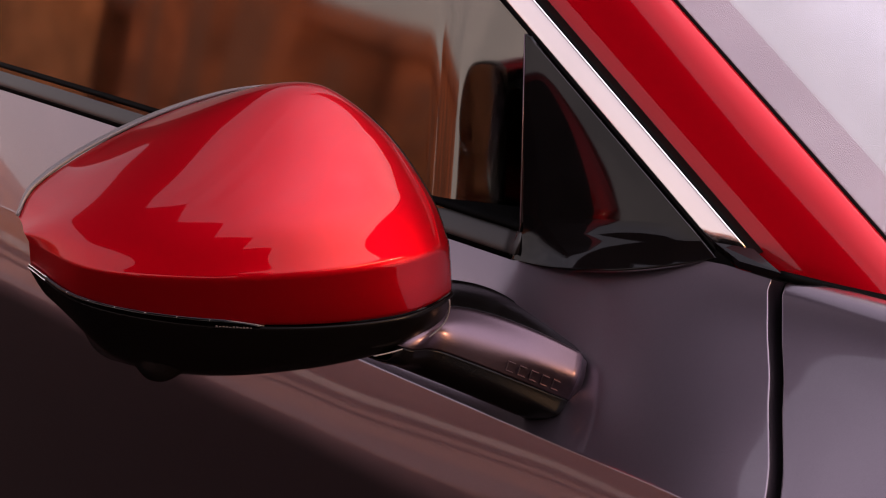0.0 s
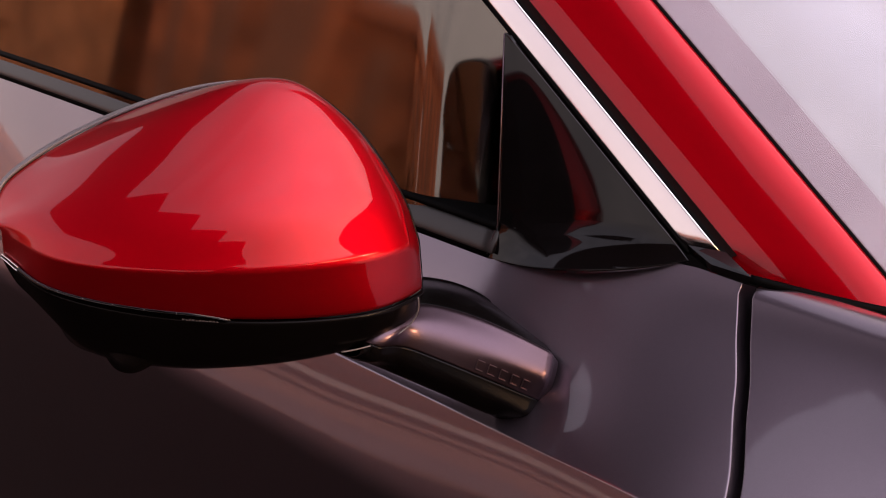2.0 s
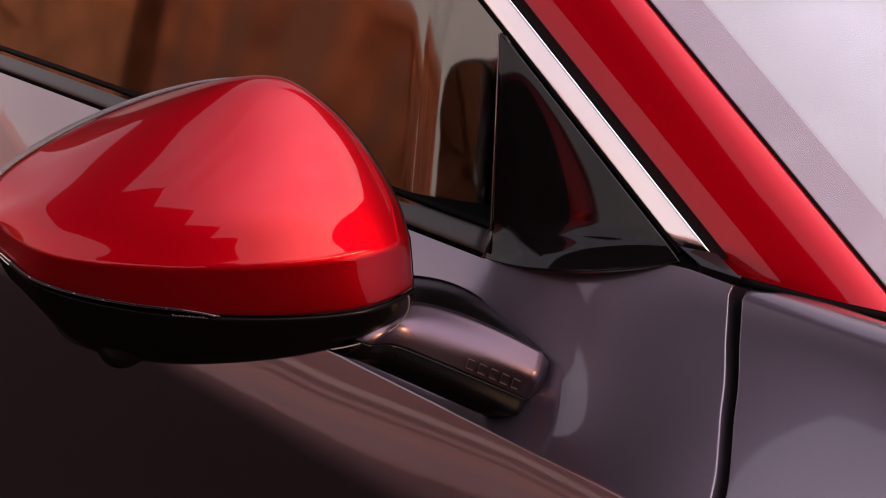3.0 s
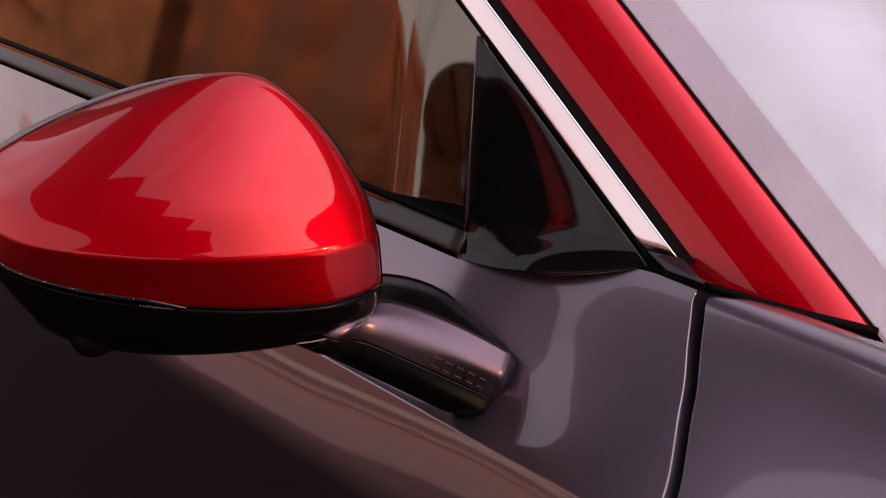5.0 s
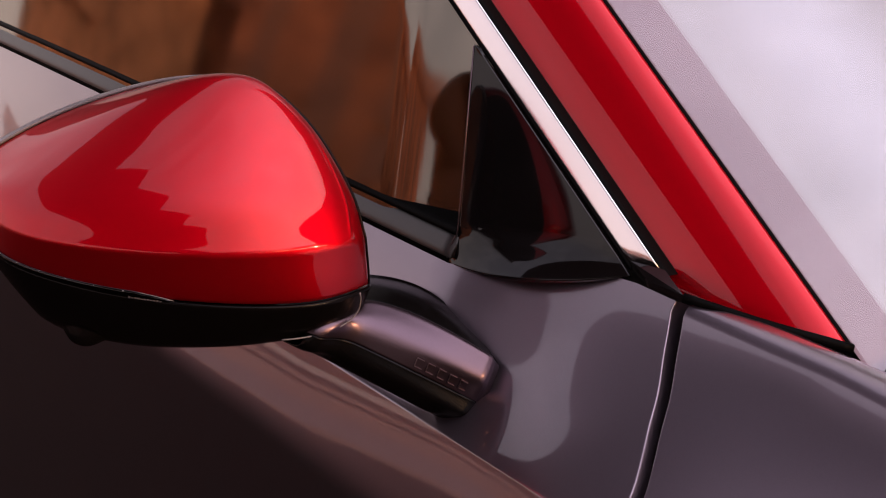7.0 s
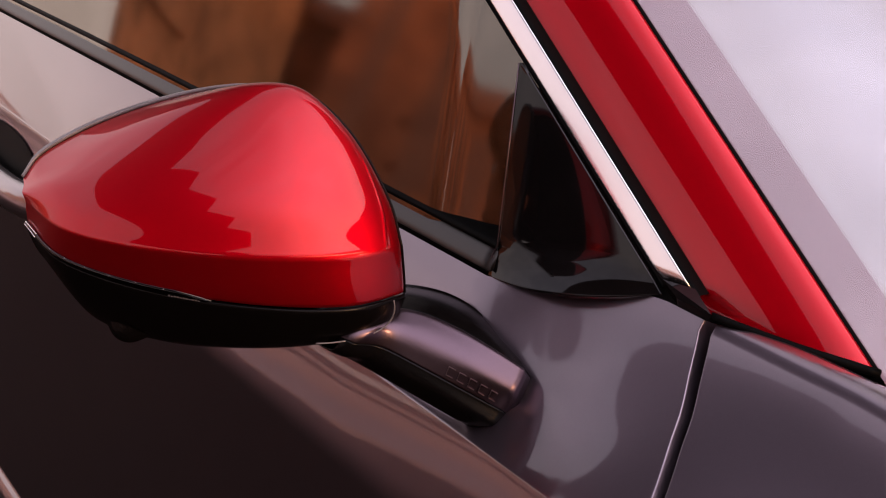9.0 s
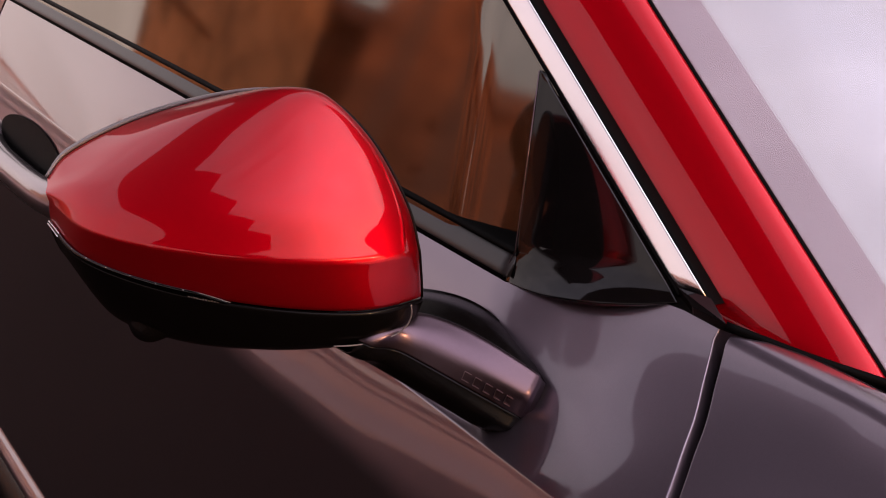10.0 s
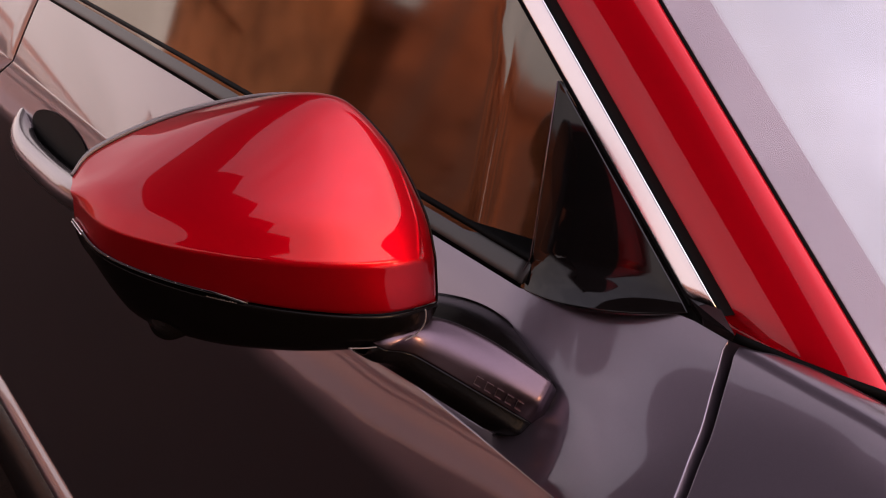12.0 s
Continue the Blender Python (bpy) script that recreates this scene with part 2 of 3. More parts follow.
def belt_top(x):
    """The edge where the window meets its moulding."""
    k = back(min(x, 0))
    return np.array((x, -0.800 + 0.105 * k, 1.030 - 0.115 * k))


def skin_top(x):
    """The upper edge of the painted side panel."""
    if x < 0:
        k = back(x)
        return np.array((x, -0.813 + 0.105 * k, 1.008 - 0.115 * k))
    y = np.interp(x, (0, 0.05, 0.13, 0.18, 0.23, 0.29, 0.40, 1.2), (-0.813, -0.789, -0.7565, -0.7495, -0.7425, -0.735, -0.732, -0.730))
    z = np.interp(x, (0, 0.05, 0.13, 0.18, 0.25, 0.34, 1.2), (1.008, 1.006, 1.010, 1.002, 0.993, 0.983, 0.90))
    return np.array((x, y, z))


def shoulder(x):
    """The shoulder line along the side."""
    k = back(x) if x < -0.1 else -2.5 * (min(x, 0.1) - 0.1) ** 2
    s = min(max((-x - 0.20) / 0.45, 0), 1)
    return np.array((x, -0.8888 - 0.0055 * s + 0.060 * k, 0.9371 + 0.0043 * s - 0.075 * k - 0.55 * min(max(x - 0.17, 0), 0.3) ** 2 - 0.1 * max(x - 0.47, 0)))


# below the crisp shoulder line the skin leans out and turns slowly upright
RIDGE_S = np.linspace(0, 1, 90)
RIDGE_N = np.sin(np.radians(np.interp(RIDGE_S, (0, 0.008, 0.02, 0.26, 0.48, 0.75, 1), (62, 45, 26.6, 24.9, 23.6, 22.4, 21.2))))
RIDGE_Y = -np.cumsum(RIDGE_N) * 0.0515 / 90
RIDGE_Z = -np.cumsum(np.sqrt(1 - RIDGE_N ** 2)) * 0.0515 / 90


def side_profile(x, v):
    """A point of the painted side at x; v runs from its upper edge (0) past the shoulder (1) and down to the sill (2)."""
    a, c = skin_top(x), shoulder(x)
    if v <= 1:
        w = min(max((x + 0.30) / 0.22, 0), 1)
        g = min(max((x - 0.05) / 0.15, 0), 1)
        p1 = lerp(lerp(a, c, 0.33) + (0, -0.0005, 0.001), a + lerp((0, -0.041, -0.035), (0, -0.036, -0.037), g), w)
        p2 = lerp(lerp(a, c, 0.70) + (0, -0.0005, 0.001), c + lerp((0, 0.0262, 0.0040), (0, 0.0300, 0.0090), g), w)
        return bez((a, p1, p2, c), [v])[0]
    s = (v - 1) * 4
    e = c + np.array((0, -0.0312, -0.0841))
    if s < 0.5:
        return c + np.array((0, np.interp(s / 0.5, RIDGE_S, RIDGE_Y - RIDGE_Y[0]), np.interp(s / 0.5, RIDGE_S, RIDGE_Z - RIDGE_Z[0])))
    if s < 1:
        r = c + np.array((0, RIDGE_Y[-1] - RIDGE_Y[0], RIDGE_Z[-1] - RIDGE_Z[0]))
        return bez((r, r + (0, -0.0046, -0.0119), e + (0, 0.0006, 0.012), e), [(s - 0.5) / 0.5])[0]
    k = (s - 1) / 3
    return e + np.array((0, -0.010 * k - 0.03 * k * k, -0.672 * k))


def shut_x(v):
    """Where the front shut line of the door runs."""
    y = side_profile(0.21, v)[1]
    return float(np.interp(-y, (0.750, 0.773, 0.795, 0.815, 0.831, 0.848, 0.860, 0.896, 0.94), (0.1765, 0.190, 0.2055, 0.218, 0.230, 0.243, 0.251, 0.272, 0.278)))


VS = np.concatenate([np.linspace(0, 0.96, 22), [0.985, 1.0], 1 + np.linspace(0, 0.003, 10)[1:], 1 + np.linspace(0.003, 0.125, 26)[1:], 1 + np.linspace(0.125, 0.25, 12)[1:], 1 + np.linspace(0.25, 1, 14)[1:]])
XS = np.concatenate([[0, 0.0008], np.linspace(0.002, 0.55, 16)[:-1], np.linspace(0.55, 0.998, 46), [0.9992, 0.9997, 1]])


def rounded(strip, toward, inward):
    """Three more points that turn a panel's edge inwards."""
    t, n = np.asarray(toward, float), np.asarray(inward, float)
    return [strip + t * 0.0004 + n * 0.0001, strip + t * 0.0007 + n * 0.0004, strip + t * 0.0008 + n * 0.0010, strip + t * 0.0008 + n * 0.014]


def rear_x(v):
    """Where the rear shut line of the front door runs."""
    return -1.262 - 0.075 * min(v, 1) - 0.95 * max(v - 1, 0)


rows = []
for v in VS:
    x1 = shut_x(v) - 0.0056
    line = [side_profile(lerp(rear_x(v), x1, s), v) for s in XS]
    line += rounded(line[-1], (1, 0, 0), (0, 0.8, -0.6) if v < 1 else (0, 1, 0))
    line = rounded(line[0], (-1, 0, 0), (0, 1, 0))[::-1] + line
    rows.append(line)
door = part("front_door", grid(rows), GREY, car, "dark grey metallic door skin with a crisp shoulder line")

WING_S = np.concatenate([[0, 0.006, 0.012], np.linspace(0.03, 1, 38)])
rows = []
for v in VS:
    x0 = shut_x(v) + 0.0056
    line = [side_profile(lerp(x0, 1.15, s ** 1.6), v) for s in WING_S]
    rows.append(rounded(line[0], (-1, 0, 0), (0, 0.8, -0.6) if v < 1 else (0, 1, 0))[::-1] + line)
# the wing rolls over its upper edge to the scuttle
top_rows = []
for k in np.linspace(1, 0, 9)[:-1]:
    line = []
    for s in WING_S:
        x = lerp(shut_x(0) + 0.0056, 1.15, s ** 1.6)
        a = skin_top(x)
        line.append(a + np.array((0.0, 0.10 * k, 0.0012 * math.sin(min(k * 8, 1) * math.pi / 2) - 0.085 * k ** 1.5)))
    top_rows.append(rounded(line[0], (-1, 0, 0), (0, 0.3, -1))[::-1] + line)
wing = part("front_wing", grid(top_rows + rows), GREY, car, "dark grey metallic front wing panel")

rows = []
for v in VS:
    line = [side_profile(lerp(-2.3, rear_x(v) - 0.008, s), v) for s in np.linspace(0, 1, 16)]
    rows.append(line + rounded(line[-1], (1, 0, 0), (0, 1, 0)))
rear_door = part("rear_door", grid(rows), GREY, car, "dark grey metallic rear door skin")

# sill ledge and its black cladding
xs = np.linspace(-2.3, 0.60, 40)
foot = lambda x, y, z: side_profile(x, 2) + np.array((0, y, z))
rows = [[foot(x, y, z) for x in xs] for y, z in ((0.008, 0.004), (0.006, -0.018), (0.002, -0.024), (-0.002, -0.026), (-0.013, -0.039), (-0.016, -0.044), (-0.017, -0.050))]
sill = part("sill", grid(rows, flip=True), GREY, car, "dark grey metallic sill ledge")
rows = [[foot(x, y, z) for x in xs] for y, z in ((-0.0165, -0.050), (-0.028, -0.060), (-0.052, -0.090), (-0.056, -0.150), (0.10, -0.165))]
part("sill_cladding", grid(rows, flip=True), BLACK, sill, "black plastic sill cladding")

# dark channel behind the shut lines
for x_of, nm in ((shut_x, "shut_channel"), (lambda v: rear_x(v) - 0.004, "shut_channel")):
    rows = [[side_profile(x_of(v), v) + np.array((dx, 0.010, -0.008 if v < 1 else 0)) for dx in (-0.016, 0, 0.016)] for v in VS]
    part(nm, grid(rows), RUBBER, car)

# window moulding: satin strip with a rubber lip above and a dark groove below
xs = np.concatenate([np.linspace(-2.25, -0.7, 20)[:-1], np.linspace(-0.7, 0.0, 60)])
rows = [[skin_top(x) + np.array((0, 0.012, 0.004)) for x in xs]]
for k in tight(9, 0.02):
    rows.append([lerp(skin_top(x) + (0, 0.0006, 0.0042), belt_top(x) + (0, 0.0006, -0.0035), k) + np.array((0, -0.0016, 0.0006)) * (1 - (2 * k - 1) ** 4) for x in xs])
rows.append([belt_top(x) + np.array((0, 0.012, -0.004)) for x in xs])
mv, mf = grid(rows, flip=True, wrap=True)
mf.append(tuple(i * len(xs) + len(xs) - 1 for i in range(len(rows))))
moulding = part("belt_moulding", (mv, mf), STRIP, car, "satin dark grey window moulding")
rows = [[belt_top(x) + np.array((0, y, z)) for x in xs] for y, z in ((-0.001, -0.006), (-0.0042, -0.003), (-0.0042, 0.0), (-0.001, 0.0016), (0.004, 0.0020), (0.030, 0.001))]
part("window_seal", grid(rows, flip=True), RUBBER, moulding, "black rubber window seal")
rows = [[skin_top(x) + np.array((0, y, z)) for x in xs] for y, z in ((0.003, -0.003), (0.004, 0.006), (0.012, 0.008))]
part("groove", grid(rows, flip=True), RUBBER, moulding)

# side window
LEAN = np.array((-0.085, 0.40, 1.0))
rows = []
for h in -0.02 + 0.44 * tight(24):
    front = -0.0012 + LEAN[0] * h if h < 0.119 else -0.0113 - (h - 0.119) * 1.0125
    line = []
    for x in np.concatenate([np.linspace(-1.28, -0.22, 24)[:-1], np.linspace(-0.22, front + 0.006, 56)]):
        u = max(x + 0.09, 0)
        curl = 5.0 * u * u if u < 0.03 else 0.0045 + 0.30 * (u - 0.03)
        line.append(belt_top(min(x, 0)) * (0, 1, 1) + np.array((x, 0, 0)) + LEAN * (0, h, h) + np.array((0, 0.0025 + curl, 0)))
    rows.append(line)
window = part("side_window", grid(rows, flip=True), SIDE_GLASS, car, "dark tinted front door glass", solid=0.004)
window.visible_shadow = False

# corner trim in front of the window
S_TOP, S_SEAM, S_LOW, S_FRONT = (np.array(p) for p in ((-0.0107, -0.7522, 1.1493), (0.0, -0.800, 1.030), (-0.006, -0.812, 1.0075), (0.1315, -0.7545, 1.0115)))
FRONT_SEAM = lerp(S_FRONT, S_TOP, 0.10)
rows = []
for h in tight(28, 0.006):
    if h < 0.22:
        k = h / 0.22
        a, b = lerp(S_LOW, S_SEAM, k), lerp(S_FRONT, FRONT_SEAM, k)
        flare = 0.0115 * (1 - k) ** 1.6 + 0.0012
        sag = -0.006 * (1 - k)
    else:
        k = (h - 0.22) / 0.78
        a, b = lerp(S_SEAM, S_TOP, k), lerp(FRONT_SEAM, S_TOP + (0.003, 0, -0.002), k)
        flare, sag = 0.0008, 0.0
    line = []
    for s in tight(24, 0.006):
        belly = 4 * s * (1 - s)
        line.append(lerp(a, b, s) + np.array((0.35, -0.86, 0.37)) * (flare * (belly if h < 0.22 else 1) + (0.004 if h < 0.22 else 0.0014) * belly * (1 - h)) + np.array((0, 0, sag * belly)))
    rows.append(line)
corner = part("corner_trim", grid(rows), GLOSS, car, "gloss black triangular corner trim", solid=0.0035)

# highlight on the trim's bevelled edge, drawn as a thin grey tube
edge_line = [S_TOP + (0, -0.0012, 0), lerp(S_TOP, S_SEAM, 0.5) + (0, -0.0016, 0), S_SEAM + (0, -0.0022, 0), lerp(S_SEAM, S_LOW, 0.5) + (-0.001, -0.0024, 0), lerp(S_SEAM, S_LOW, 0.85) + (-0.001, -0.0018, 0)]
part("trim_edge_glint", tube(edge_line, 0.00045, 6), SATIN, corner, "thin grey line added as the glint along the trim's edge")

# pillar: everything runs along one slanting line
ALONG = np.array((-0.7115, 0.006, 0.7027))
ALONG /= np.linalg.norm(ALONG)
CH_L, CH_R = np.array((0.1262, -0.7477, 1.0131)), np.array((0.1494, -0.7383, 1.0089))
WS = np.array((0.2470, -0.6787, 0.9605))


def swept(section, length=0.78, n=40, start=None):
    """A section of points carried up along the pillar; the points may start at different heights."""
    return grid([[np.asarray(p, float) + ALONG * length * k + np.array((0, 0.10, -0.02)) * (max(k - 0.35, 0)) ** 2 for p in section] for k in np.linspace(0, 1, n)], flip=False)


OUT = np.array((0.30, -0.88, 0.36))
OUT /= np.linalg.norm(OUT)
sec = [lerp(CH_L, CH_R, s) + OUT * 0.0004 * (1 - abs(2 * s - 1) ** 4) for s in np.linspace(0.03, 0.95, 14)]
chrome = part("window_surround", swept(sec), CHROME, car, "satin chrome window surround strip", solid=-0.0012)
sec = [CH_L + OUT * d + np.array((0.7, 0.05, 0.7)) * e for d, e in ((-0.004, -0.004), (0.0015, -0.0035), (0.0030, -0.0015), (0.0010, 0.0005), (-0.003, 0.001))]
part("inner_seal", swept(sec), RUBBER, chrome, "black rubber seal")
sec = [CH_R + OUT * d + np.array((0.62, 0.45, 0.62)) * e for d, e in ((-0.003, -0.003), (0.0010, -0.0016), (0.0010, 0.0002), (-0.003, 0.0010), (-0.012, 0.0020))]
part("outer_seal", swept(sec), RUBBER, chrome, "black rubber seal")
end = [CH_L, CH_R, np.array((0.1790, -0.7485, 1.0035)), np.array((0.1500, -0.7530, 1.0075))]
part("end_cap", ([p + OUT * 0.002 for p in end], [(0, 1, 2, 3)]), GLOSS, chrome, "gloss black end cap", solid=0.006, smooth=False)

# its section turns from facing outwards beside the chrome to facing up beside the screen
turns = np.interp(np.linspace(0, 1, 40), (0, 0.15, 0.48, 0.66, 0.80, 0.92, 1), (36, 38, 44, 51, 58, 68, 86))
steps = np.stack([np.cos(np.radians(turns)) * 0.5, np.sin(np.radians(turns)), np.cos(np.radians(turns)) * 0.5], 1) * np.array((1.414, 1, 1.414)) * (0.0845 / 40)
sec = [WS - steps[k:].sum(0) for k in range(41)]
sec = [sec[0] + np.array((-0.002, 0.012, -0.004))] + sec + [sec[-1] + np.array((-0.003, 0.003, -0.005))]
# its foot is cut along the line where the wing begins
FOOT = np.array((0.182, -0.7475, 1.0045))
cut = np.cross(np.array((0.243, -0.677, 0.962)) - FOOT, np.array((0.5, -0.7, 0.5)))
sec = [p - ALONG * (np.dot(p - FOOT, cut) / np.dot(ALONG, cut)) for p in sec]
pv, pf = swept(sec, 0.80, 48)
pillar = part("windscreen_pillar", (pv, pf), RED, car, "glossy red windscreen pillar")
sec = [WS + np.array((0.7, 0, 0.7)) * m + np.array((0, y, 0)) for y, m in ((-0.002, -0.006), (-0.0010, -0.0012), (0.0006, 0.0006), (0.0026, 0.0004), (0.0044, -0.002))]
part("screen_seal", swept(sec, 0.80, 30), RUBBER, pillar, "black rubber windscreen seal")

ends = [FOOT + np.array((-0.004, -0.002, 0.003)), lerp(FOOT, (0.243, -0.677, 0.962), 0.5) + np.array((0.002, -0.003, 0.001)), np.array((0.246, -0.676, 0.960))]
part("foot_seal", tube(glide(ends, np.linspace(0, 2, 16)), 0.0030, 8), RUBBER, pillar, "black rubber seal along the pillar's foot")

# windscreen with its printed border, and the pale sheet added behind it
def screen(y, k, depth=0.0):
    w = (y - WS[1]) / 0.6765
    return WS + np.array((0, 0.004, 0)) + ALONG * 0.80 * k + np.array((0, y - WS[1], 0)) + np.array((0.03, 0, 0.012)) * (1 - (1 - w) ** 2) - np.array((0.70, 0, 0.71)) * depth


rows = [[screen(y, k) for y in np.linspace(WS[1], 0.65, 40)] for k in np.linspace(-0.06, 1, 24)]
wscreen = part("windscreen", grid(rows), SCREEN_GLASS, car, "windscreen glass with a printed dotted border")
wscreen.visible_shadow = False
rows = [[screen(y, k, 0.004) for y in np.linspace(WS[1], -0.6440, 6)] for k in np.linspace(-0.06, 1, 24)]
part("printed_border", grid(rows), PRINT, wscreen, "grey printed glass border")
dots = []
for i in range(900):
    for j in range(3):
        c = screen(-0.6434 + j * 0.0011 + (i % 2) * 0.00055, -0.05 + i * 0.00117, 0.0038)
        r = 0.00044 - 0.00012 * j
        u, w = np.array((0, r, 0)), ALONG * r
        dots.append(([c - u, c - w, c + u, c + w], [(0, 1, 2, 3)]))
tagged(part("border_dots", joined(*dots), PRINT, wscreen, smooth=False), kind="stuff")
# pale sheet added to stand for the sky reflected in the screen
rows = [[screen(y, k, 0.009 + 0.0015 * math.sin(y * 40)) for y in np.linspace(-0.66, 0.62, 120)] for k in np.linspace(-0.05, 0.96, 12)]
sky_sheet = part("sunshade", grid(rows), SKY_SHEET, None)
tagged(sky_sheet, "pale sheet added behind the windscreen, cloudy sky's reflection put into its colour", "sunshade")

# scuttle panel below the screen
rows = [[np.array((x, y, z)) for y in np.linspace(-0.70, 0.70, 20)] for x, z in ((0.235, 0.925), (0.262, 0.946), (0.30, 0.950), (0.42, 0.945))]
part("scuttle_panel", grid(rows, flip=True), BLACK, car, "black plastic scuttle panel", solid=0.004)
rows = [[np.array((x, y, 0.965 - 0.10 * (x - 0.38) - 0.03 * (y / 0.7) ** 4)) for y in np.linspace(-0.66, 0.66, 24)] for x in np.linspace(0.38, 1.15, 12)]
part("bonnet", grid(rows, flip=True), GREY, car, "dark grey metallic bonnet", solid=0.01)

# roof, cabin lining and far side close the car
rows = [[np.array((x, y, 1.515 + 0.06 * (1 - (y / 0.6) ** 2) * 0.6 - 0.02 * ((x + 1.2) / 1.0) ** 2)) for y in np.linspace(-0.62, 0.62, 16)] for x in np.linspace(-2.3, -0.33, 20)]
part("roof", grid(rows), RED, car, "glossy red roof", solid=0.01)
rows = [[np.array((x, 0.90 - 0.25 * max(z - 1.0, 0), z)) for x in (-2.3, -1.2, -0.1, 0.5, 1.15)] for z in (0.25, 0.6, 0.95)]
part("far_side", grid(rows), GREY, car, solid=0.02)
cabin = joined(box(-2.28, 0.2, -0.74, 0.74, 0.35, 0.40), box(-2.30, -2.26, -0.78, 0.78, 0.35, 1.5), box(0.15, 0.25, -0.66, 0.85, 0.35, 0.93), box(1.14, 1.16, -0.88, 0.88, 0.25, 0.88))
part("cabin_lining", cabin, CABIN, car, smooth=False)
part("far_window", grid([[np.array((x, 0.86 - 0.4 * h, 1.0 + h)) for x in (-2.25, -0.2 - h * 0.7)] for h in (-0.05, 0.5)]), CABIN, car)

# door handle: flat patch, cup's shade put into its colour, pull bar across it
def on_side(x, z, out=0.0):
    lo, hi = 0.6, 2.0
    for _ in range(24):
        v = (lo + hi) / 2
        lo, hi = (v, hi) if side_profile(x, v)[2] > z else (lo, v)
    return side_profile(x, lo) + np.array((0, -out, 0))


HX, HZ = -1.005, 0.950
rows = []
for r in np.linspace(0, 1, 10):
    line = []
    for a in np.linspace(0, 2 * math.pi, 41):
        x, z = HX - 0.012 + 0.150 * r * math.cos(a), HZ + 0.028 * math.sin(a) * r
        line.append(on_side(x, z) + np.array((0, -0.0020, 0)))
    rows.append(line)
handle = part("door_handle", grid(rows), RUBBER, car, "flat patch with the handle cup's shade painted in, and a body-coloured pull bar")
rows = []
for s in np.linspace(-1, 1, 30):
    base = on_side(HX + 0.02 + 0.255 * s, 0.921 + 0.008 * s * s)
    lift = 0.018 * (1 - s ** 4) - 0.012 * s ** 4
    ring = [(0.019 * math.cos(a), 0.024 * math.sin(a) * (1 if math.sin(a) > 0 else 0.85)) for a in np.linspace(0, -2 * math.pi, 25)[:-1]]
    rows.append([base + np.array((0, -lift + y, z)) for y, z in ring + ring[:1]])
part("pull_bar", grid(rows), GREY, handle, "dark grey metallic pull bar")

# ---- door mirror ----
REAR_LOW = [(-0.0338, -0.9282, 1.0179), (-0.0440, -0.9405, 1.0439), (-0.1109, -1.1119, 0.9881), (-0.1067, -1.0741, 1.1029)]
LOW_EDGE = [(0.0222, -0.9151, 1.0138), (0.0472, -0.9497, 1.0209), (-0.0514, -1.0966, 1.0258), (-0.0945, -1.0930, 1.1029)]
SEAM = [(0.0436, -0.8999, 1.0399), (0.1006, -0.9613, 1.0526), (-0.0376, -1.1156, 1.0985), (-0.0994, -1.0971, 1.1260)]
CREASE = [(0.0532, -0.8990, 1.0761), (0.0947, -0.9551, 1.0931), (-0.0034, -1.1063, 1.1262), (-0.0924, -1.0955, 1.1427)]
FACE = [(0.0418, -0.8959, 1.1051), (0.0745, -0.9578, 1.1467), (-0.0147, -1.0889, 1.1368), (-0.0937, -1.0957, 1.1481)]
UPPER = [(0.0180, -0.9006, 1.1476), (0.0325, -0.9488, 1.1838), (-0.0540, -1.0871, 1.1532), (-0.0971, -1.0946, 1.1490)]
RIDGE = [(-0.0125, -0.9116, 1.1767), (-0.0212, -0.9365, 1.2092), (-0.0931, -1.0890, 1.1567), (-0.1039, -1.0915, 1.1508)]
REAR_TOP = [(-0.0485, -0.9144, 1.1705), (-0.0795, -0.9434, 1.1955), (-0.1359, -1.0795, 1.1738), (-0.1136, -1.0888, 1.1530)]
INNER = [(-0.0323, -0.9341, 1.0141), (0.0314, -0.8517, 0.9658), (-0.0190, -0.8696, 1.1751), (-0.0394, -0.9253, 1.1551)]
ACROSS = np.linspace(0, 1, 6)
LINES = np.stack([bez(c, ACROSS) for c in (REAR_LOW, LOW_EDGE, SEAM, CREASE, FACE, UPPER, RIDGE, REAR_TOP)])
LINES = np.concatenate([bez(INNER, np.linspace(0, 1, 8))[:, None], LINES], 1)
COLS = np.concatenate([np.linspace(0, 1.0, 30)[:-1], np.linspace(1.0, 1.6, 60)[:-1], np.linspace(1.6, 6, 45)])


def shell(levels, cols=COLS, soft=0.09):
    """Points of the mirror's shell; levels 0 to 7 run from its rear lower edge over the front to its rear upper edge, cols from its inner to its outer end."""
    out = []
    for r in levels:
        line = glide(LINES[:4], [r])[0] if r <= 3 else glide(LINES[3:], [r - 3])[0]
        if abs(r - 3) < soft:
            k = (r - 3 + soft) / (2 * soft)
            a, b = glide(LINES[:4], [3 - soft])[0], glide(LINES[3:], [soft])[0]
            line = (1 - k) ** 2 * a + 2 * k * (1 - k) * LINES[3] + k * k * b
        elif 2 < r < 3:
            line = 0.25 * line + 0.75 * lerp(LINES[2], LINES[3], r - 2)
        out.append(glide(line, cols))
    return np.array(out)


def out_of(rows):
    """Unit normals of a grid of points, pointing forwards."""
    du, dv = np.gradient(rows, axis=0), np.gradient(rows, axis=1)
    n = np.cross(dv, du)
    n /= np.linalg.norm(n, axis=2, keepdims=True) + 1e-9
    if n[len(n) // 2, n.shape[1] // 2, 0] < 0:
        n = -n
    return n


lev = np.concatenate([np.linspace(0, 2, 26)])
low = shell(lev)
housing = part("door_mirror", grid(low), BLACK, car, "red-capped door mirror on a grey arm", solid=0.002)

